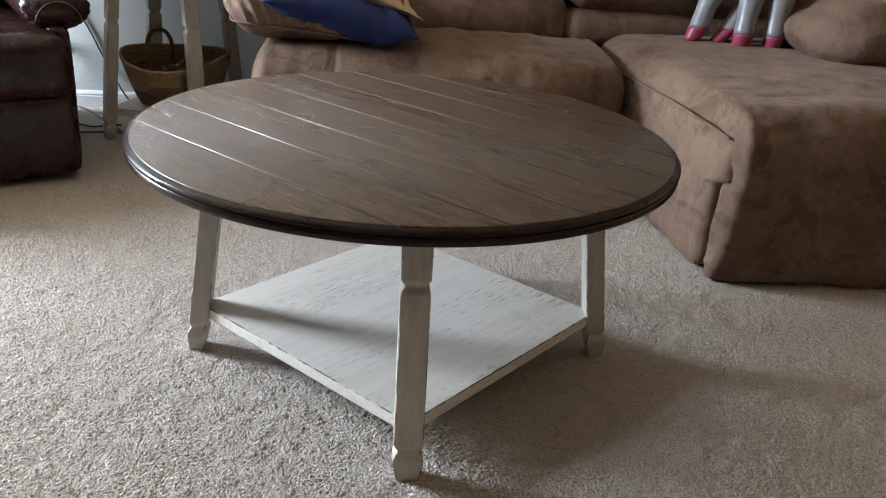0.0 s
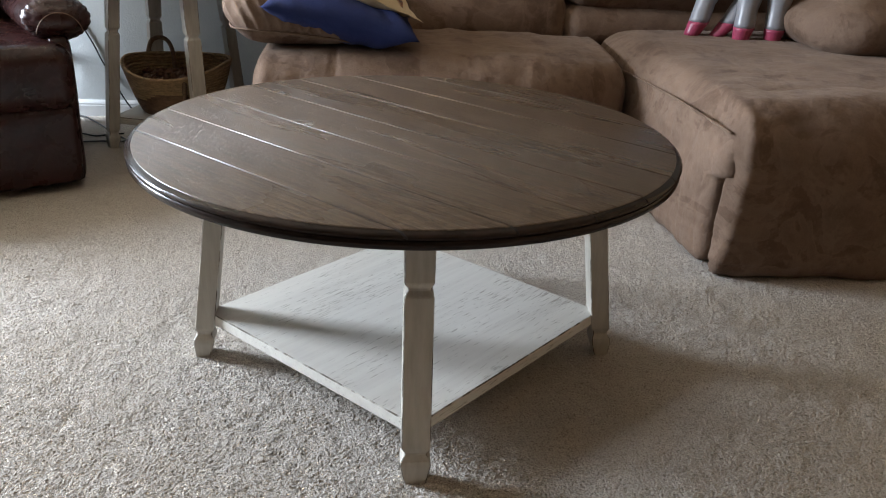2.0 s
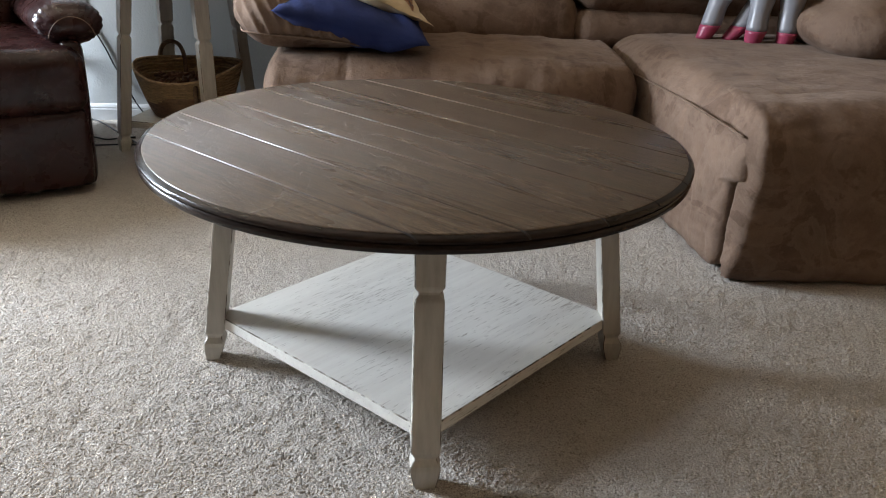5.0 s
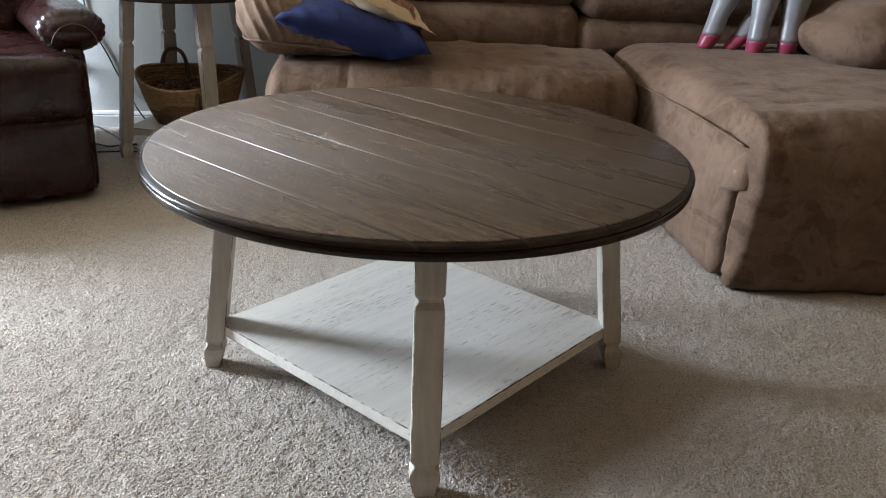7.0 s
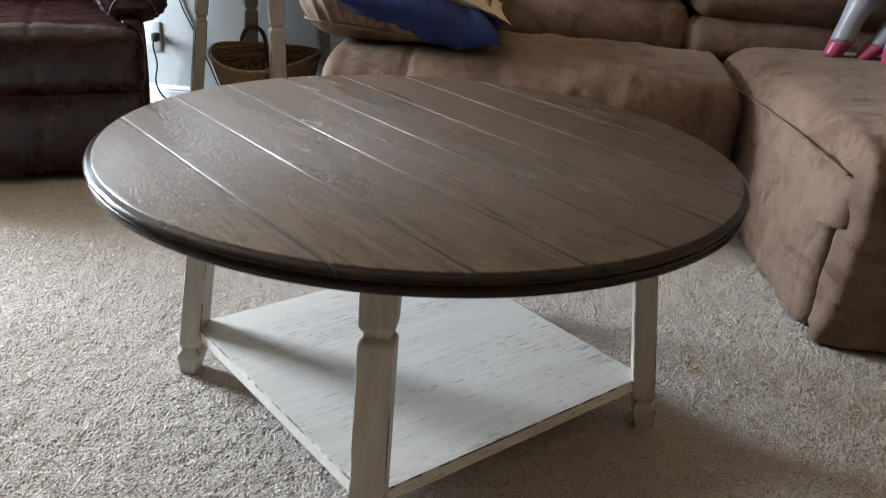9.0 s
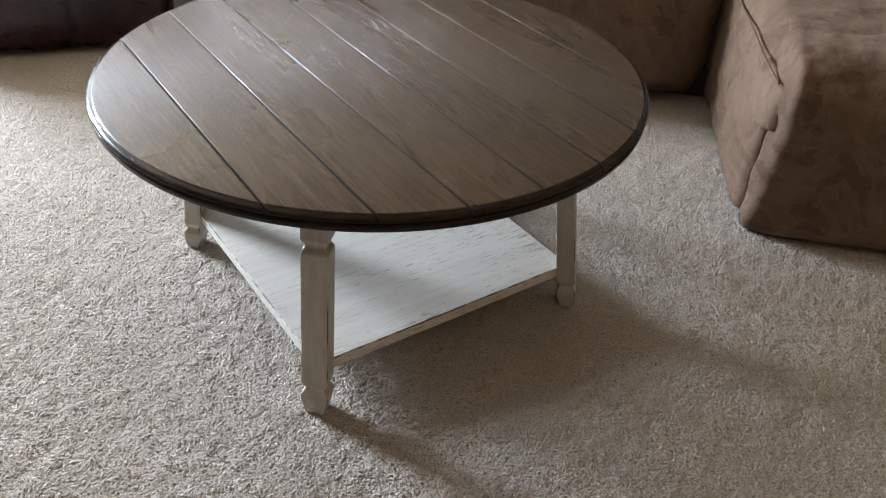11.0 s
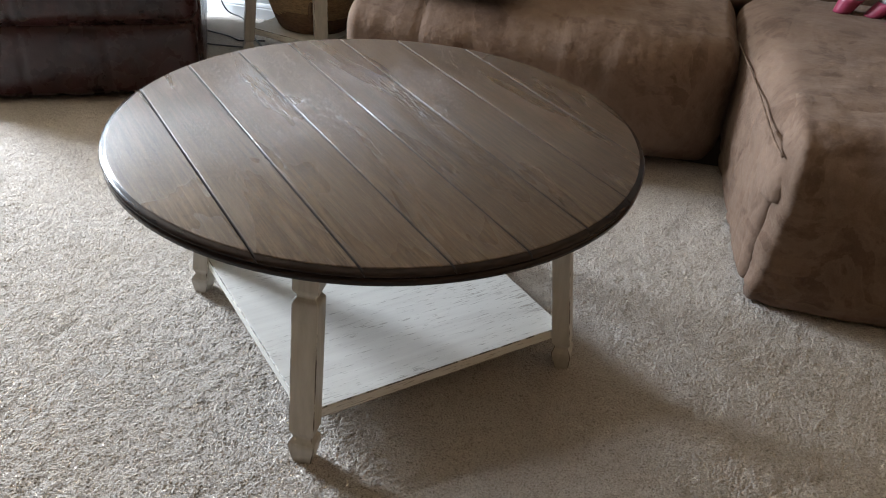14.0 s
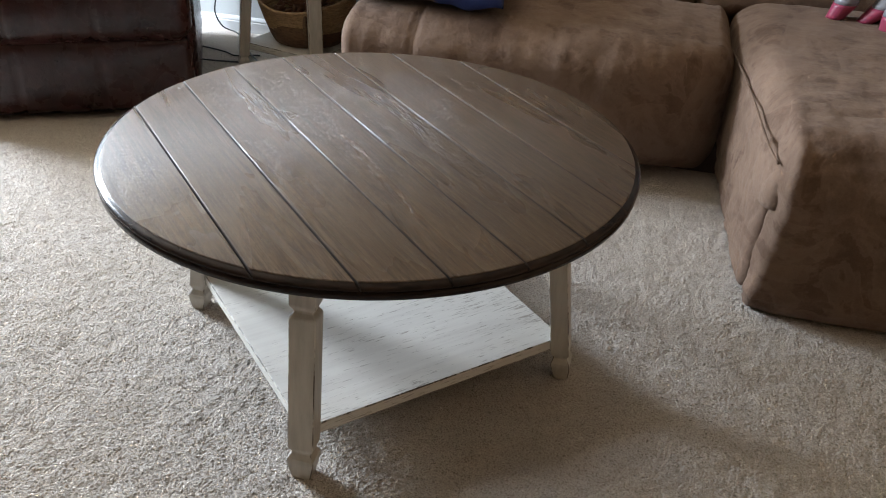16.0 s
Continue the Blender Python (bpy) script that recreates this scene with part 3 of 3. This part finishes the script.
        wr = noise.noise(Vector((p.x * 26, p.y * 6, p.z * 26))) + 0.7 * noise.noise(Vector((p.x * 9, p.y * 6, p.z * 60)))
        return p + n * (0.0065 * wr * min(1.0, side + 0.25))

    def skin_shape(p, n):
        p.x -= 0.05 * max(0.0, p.y - 0.45)
        p.x += 0.022 * max(0.0, (p.z - 0.30) / 0.1) * max(0.0, (0.50 - p.y) / 0.12)
        p.y += 0.075 * max(0.0, min(1.0, (0.27 - p.z) / 0.02)) * max(0.0, min(1.0, (0.50 - p.y) / 0.10))
        wr = noise.noise(Vector((p.x * 10, p.y * 10, p.z * 9 + 5))) + 0.5 * noise.noise(Vector((p.x * 20, p.y * 22, p.z * 18)))
        fold = math.sin(42 * (p.z + 0.6 * p.y) + 5 * noise.noise(p * 6)) * max(0.0, noise.noise(p * 5 + Vector((3, 0, 0))))
        crease = math.exp(-(noise.noise(Vector((p.y * 7 + 3.2 * p.z, p.z * 5 - 2 * p.y, 4.0))) / 0.05) ** 2) + 0.8 * math.exp(-(noise.noise(Vector((p.y * 11 - 5 * p.z, p.z * 6, 9.0))) / 0.045) ** 2)
        return p + n * (0.004 * wr + 0.006 * fold - 0.0055 * crease)

    part("side_panel", cushion((0.788, 0.372, 0.006), (0.87, 1.45, 0.386), (0.02, 0.03, 0.03), 0.008, 0.011, 0.003, 6, 51, skin_shape), SUEDE, ob)
    part("front_panel", cushion((0.808, 0.328, 0.006), (1.952, 0.70, 0.453), (0.028, 0.12, 0.12), 0.012, 0.010, 0.006, 6, 31, flap_shape), SUEDE, ob)
    part("piping", tube([(0.739, 1.22, 0.370), (0.756, 0.95, 0.381), (0.767, 0.75, 0.387), (0.775, 0.58, 0.389), (0.784, 0.45, 0.387), (0.798, 0.385, 0.381)], 0.0032, 6), SUEDE, ob)
    part("arm_pad", cushion((1.56, 1.05, 0.40), (1.96, 1.80, 0.635), 0.09, 0.015, 0.03, 0.006, 6, 61), SUEDE, ob)
    part("foot", boxes(((0.86, 0.45, -0.005), (0.92, 0.51, 0.04)), bevel=0.004), BLACK, ob, "dark glide foot")
    part("frame", boxes(((-0.39, 1.12, 0.0), (0.78, 1.76, 0.09)), ((0.86, 0.53, 0.0), (1.93, 1.76, 0.06)), bevel=0.004), SEAM, ob, "dark base frame")
    part("back_shell", boxes(((-0.38, 1.74, 0.02), (1.53, 1.83, 0.93)), bevel=0.03, segs=4), SUEDE, ob)


sofa()


def pillow(name, m, size, thick, material, label, seed=0.0, sharp=2.6, flange=1.0):
    """A square scatter pillow with pinched corners."""
    n = 44
    bm = bmesh.new()
    sheets = []
    for s in (1, -1):
        grid = []
        for i in range(n + 1):
            row = []
            for j in range(n + 1):
                u, v = i / n * 2 - 1, j / n * 2 - 1
                pin = 1 - 0.07 * (1 - u * u) * v * v, 1 - 0.07 * (1 - v * v) * u * u
                uu, vv = min(1.0, abs(u) * flange), min(1.0, abs(v) * flange)
                h = max(0.0, (1 - uu ** sharp) * (1 - vv ** sharp)) ** 0.55
                w = 0.012 * noise.noise(Vector((u * 2 + seed, v * 2, s))) + 0.009 * noise.noise(Vector((u * 5 + seed + 3 * v, v * 1.5, s)))
                row.append(bm.verts.new((u * size[0] / 2 * pin[1], v * size[1] / 2 * pin[0], s * thick / 2 * h + w * min(1.0, 3 * h) + (flange - 1) * 0.05 * noise.noise(Vector((u * 6, v * 6, seed))))))
            grid.append(row)
        sheets.append(grid)
        for i in range(n):
            for j in range(n):
                f = (grid[i][j], grid[i + 1][j], grid[i + 1][j + 1], grid[i][j + 1])
                bm.faces.new(f if s > 0 else f[::-1])
    bmesh.ops.remove_doubles(bm, verts=bm.verts, dist=0.0035)
    ob = part(name, bm, material, None)
    ob.matrix_world = ROOM @ m
    return tagged(ob, label, "pillow")


pillow("throw_pillow", pose(-0.17, 1.20, 0.522, 0, 11, 2), (0.47, 0.46), 0.14, BLUE, "royal blue cloth throw pillow leaning on the armrest", 1.0)
pillow("throw_pillow", pose(-0.135, 1.25, 0.608, 0, 24, 6), (0.43, 0.44), 0.085, BEIGE, "beige printed throw pillow lying on the blue pillow", 4.0, 2.6, 1.09)


def lounge_cushion():
    def shape(p, n):
        k = noise.noise(Vector((p.x * 9, p.y * 9, p.z * 14)))
        return p + n * 0.006 * k
    ob = part("lounge_cushion", cushion((1.305, 0.945, 0.445), (1.93, 1.48, 0.635), (0.13, 0.12, 0.08), 0.03, 0.02, 0.008, 6, 44, shape), SUEDE, None)
    ob.matrix_world = ROOM
    tagged(ob, "large brown microsuede cushion lying on the chaise", "cushion")


lounge_cushion()


def toy():
    """A standing stuffed animal, of which the legs and belly show; one mesh."""
    bm = bmesh.new()

    def blob(pts, radii, mat):
        start = len(bm.faces)
        bm.faces.ensure_lookup_table()
        fine_p, fine_r = [], []
        for (p, q), (r, s) in zip(zip(pts, pts[1:]), zip(radii, radii[1:])):
            for k in range(5):
                fine_p.append(Vector(p).lerp(Vector(q), k / 5))
                fine_r.append(r + (s - r) * k / 5)
        fine_p.append(Vector(pts[-1]))
        fine_r.append(radii[-1])
        last = None
        faces = []
        for p, r in zip(fine_p, fine_r):
            ring = [bm.verts.new(p + Vector((r * math.cos(t), r * math.sin(t), 0))) for t in [2 * math.pi * i / 14 for i in range(14)]]
            if last:
                faces += [bm.faces.new((last[i], last[(i + 1) % 14], ring[(i + 1) % 14], ring[i])) for i in range(14)]
            else:
                faces.append(bm.faces.new(ring[::-1]))
            last = ring
        faces.append(bm.faces.new(last))
        for f in faces:
            f.material_index = mat

    for a, b, z, lean in ((1.020, 1.34, 0.478, 0.08), (1.105, 1.33, 0.478, 0.16), (1.155, 1.25, 0.475, 0.03), (1.255, 1.23, 0.475, 0.02)):
        tilt = 0.25 * lean
        blob([(a, b, z - 0.012), (a + tilt, b, z + 0.034)], (0.026, 0.035), 1)
        blob([(a + tilt, b, z + 0.034), (a + 0.45 * lean, b + 0.01, z + 0.09), (a + lean, b + 0.03, z + 0.19)], (0.034, 0.033, 0.05), 0)
    bmesh.ops.create_uvsphere(bm, u_segments=24, v_segments=14, radius=1, matrix=Matrix.Translation((1.18, 1.31, 0.765)) @ Matrix.Diagonal((0.21, 0.10, 0.12, 1)))
    ob = part("stuffed_animal", bm, [GREYTOY, PINKTOY], None)
    ob.matrix_world = ROOM
    tagged(ob, "grey inflatable toy animal with pink hooves on the chaise", "toy")


toy()


def ring_toy():
    ob = thing("ring_toy", ROOM @ pose(1.44, 1.28, 0.655, 8, -6, 0), "small blue and yellow plastic toy on the brown cushion", "toy")
    part("base", lathe([(0.001, 0), (0.030, 0), (0.034, 0.005), (0.033, 0.014), (0.024, 0.018), (0.001, 0.018)], 28), mat_plain("yellow_plastic", (0.40, 0.28, 0.03), 0.35), ob, "yellow plastic base")
    part("ring", lathe([(0.022 + 0.010 * math.cos(radians(t)), 0.03 + 0.012 * math.sin(radians(t))) for t in range(0, 360, 36)], 28, close=True), mat_plain("blue_plastic", (0.03, 0.20, 0.42), 0.25), ob, "blue plastic ring")


ring_toy()


# ---- recliner ----
def recliner():
    """Its own axes: x to its right edge (0), y backwards from its front, z up."""
    m = ROOM @ pose(-0.935, 0.995, 0, 0, 0, 27.2)
    ob = thing("recliner", m, "burgundy leather recliner with rolled pleated arms", "recliner")
    W = 0.83

    def seams(p, n):
        for s in (-0.286, -0.545):
            p = p - n * 0.007 * math.exp(-((p.x - s) / 0.007) ** 2)
        return p + n * 0.003 * noise.noise(Vector((p.x * 9, p.y * 5, p.z * 12)))

    for x0, x1 in ((-W, -0.002),):
        part("seat", cushion((x0, -0.02, 0.25), (x1, 0.60, 0.445), 0.05, 0.012, 0.010, 0.004, 6, 1 + x0, seams), LEATHER, ob, "seamed leather seat front")
        part("footrest", cushion((x0 + 0.01, 0.0, 0.025), (x1 - 0.01, 0.12, 0.262), 0.02, 0.008, 0.012, 0.003, 5, 4 + x0, seams), LEATHER, ob)
    for s in (0, 1):
        x0 = -0.05 if s == 0 else -W
        part("side_panel", cushion((x0 - 0.01, 0.045, 0.01), (x0 + 0.058, 0.85, 0.46), 0.025, 0.006, 0.03, 0.004, 5, 9 + s), LEATHER, ob)

        def roll(p, n):
            k = max(0.0, 1 - (p.y - 0.05) / 0.11) * max(0.0, min(1.0, 1.15 + n.y))
            ang = math.atan2(p.z - 0.48, p.x - (x0 + 0.03))
            return p - n * 0.009 * k * (1 - abs(math.sin(15 * ang + 1.5 * noise.noise(p * 9)))) ** 1.6

        part("arm", cushion((x0 - 0.065, 0.05, 0.440), (x0 + 0.125, 0.88, 0.562), (0.075, 0.05, 0.06), 0.012, 0.008, 0.004, 6, 15 + s, roll), LEATHER, ob, "rolled arm with gathered pleats")
        arc = [(x0 + 0.03 + 0.065 * math.cos(radians(t)), 0.044, 0.455 + 0.07 * math.sin(radians(t))) for t in range(10, 171, 16)]
        part("stitching", tube(arc, 0.0014, 6), STITCH, ob, "pale stitched piping round the arm front")

    def lean(p, n):
        p.y += 0.3 * (p.z - 0.42)
        p = p - n * 0.01 * sum(math.exp(-((p.x + s) / 0.01) ** 2) for s in (0.286, 0.545))
        return p + n * 0.006 * noise.noise(Vector((p.x * 6, p.y * 5, p.z * 16)))

    for x0, x1 in ((-W + 0.07, -0.06),):
        part("backrest", cushion((x0, 0.49, 0.40), (x1, 0.77, 1.03), 0.09, 0.03, 0.018, 0.012, 6, 22 + x0, lean), LEATHER, ob)
    # Unseen outer back, sized so it holds window light off the wall beside.
    part("back_shell", cushion((-W - 0.02, 0.78, 0.03), (-0.035, 0.915, 0.97), 0.05, 0.01, 0.03, 0.006, 5, 71), LEATHER, ob)
    part("base", boxes(((-W + 0.04, 0.10, 0.0), (-0.03, 0.84, 0.06)), bevel=0.004), BLACK, ob)


recliner()


# ---- cables on the wall and floor ----
def cable(points, label):
    ob = part("power_cable", tube(points, 0.0032, 6), BLACK, None)
    ob.matrix_world = ROOM
    tagged(ob, label, "cable")


cable([(-1.225, 1.870, 0.60), (-1.212, 1.870, 0.47), (-1.192, 1.870, 0.38), (-1.163, 1.870, 0.318), (-1.143, 1.870, 0.276), (-1.12, 1.870, 0.218), (-1.09, 1.868, 0.16), (-1.05, 1.855, 0.08), (-1.0, 1.83, 0.02), (-0.96, 1.78, 0.006)], "black lamp cable hanging down the wall")
cable([(-1.293, 1.838, 0.25), (-1.294, 1.828, 0.22), (-1.288, 1.84, 0.15), (-1.298, 1.84, 0.08), (-1.27, 1.845, 0.02), (-1.20, 1.83, 0.006), (-1.139, 1.757, 0.006), (-1.081, 1.679, 0.006), (-1.03, 1.60, 0.006), (-0.97, 1.53, 0.006), (-0.945, 1.47, 0.006)], "black power cable running from the outlet across the carpet")
cable([(-1.26, 1.62, 0.006), (-1.19, 1.605, 0.006), (-1.131, 1.588, 0.006), (-1.083, 1.562, 0.006), (-1.045, 1.58, 0.006), (-0.99, 1.60, 0.006)], "black power cable lying on the carpet")
cable([(-1.25, 1.475, 0.006), (-1.17, 1.478, 0.006), (-1.098, 1.487, 0.006), (-1.025, 1.499, 0.006), (-0.95, 1.50, 0.006)], "black power cable lying on the carpet")


def wall_outlet():
    ob = thing("wall_outlet", ROOM @ pose(-1.315, 1.875, 0.25), "white wall outlet with a black plug", "outlet")
    part("cover_plate", boxes(((-0.035, -0.006, -0.057), (0.035, 0.0, 0.057)), bevel=0.003), PLASTIC, ob)
    part("plug", boxes(((0.010, -0.040, -0.015), (0.034, -0.006, 0.017)), bevel=0.005), BLACK, ob, "black plug")


wall_outlet()


def lint():
    """Bits of lint and crumbs on the carpet."""
    rng = random.Random(9)
    bm = bmesh.new()
    for _ in range(34):
        a, b, t = rng.uniform(-1.2, 1.2), rng.uniform(-0.75, 0.5), rng.uniform(0, 6.28)
        d = rng.uniform(0.003, 0.008)
        p = Vector((a, b, 0.004))
        q = p + Vector((d * math.cos(t), d * math.sin(t), rng.uniform(0, 0.003)))
        tube([p, (p + q) / 2 + Vector((0.0015, -0.001, 0.001)), q], rng.uniform(0.0006, 0.0012), 5, bm, 2)
    ob = part("lint", bm, mat_plain("white_lint", (0.75, 0.74, 0.70), 0.9))
    ob.matrix_world = ROOM
    tagged(ob, "small white lint scattered on the carpet", "lint", "", "stuff")


lint()
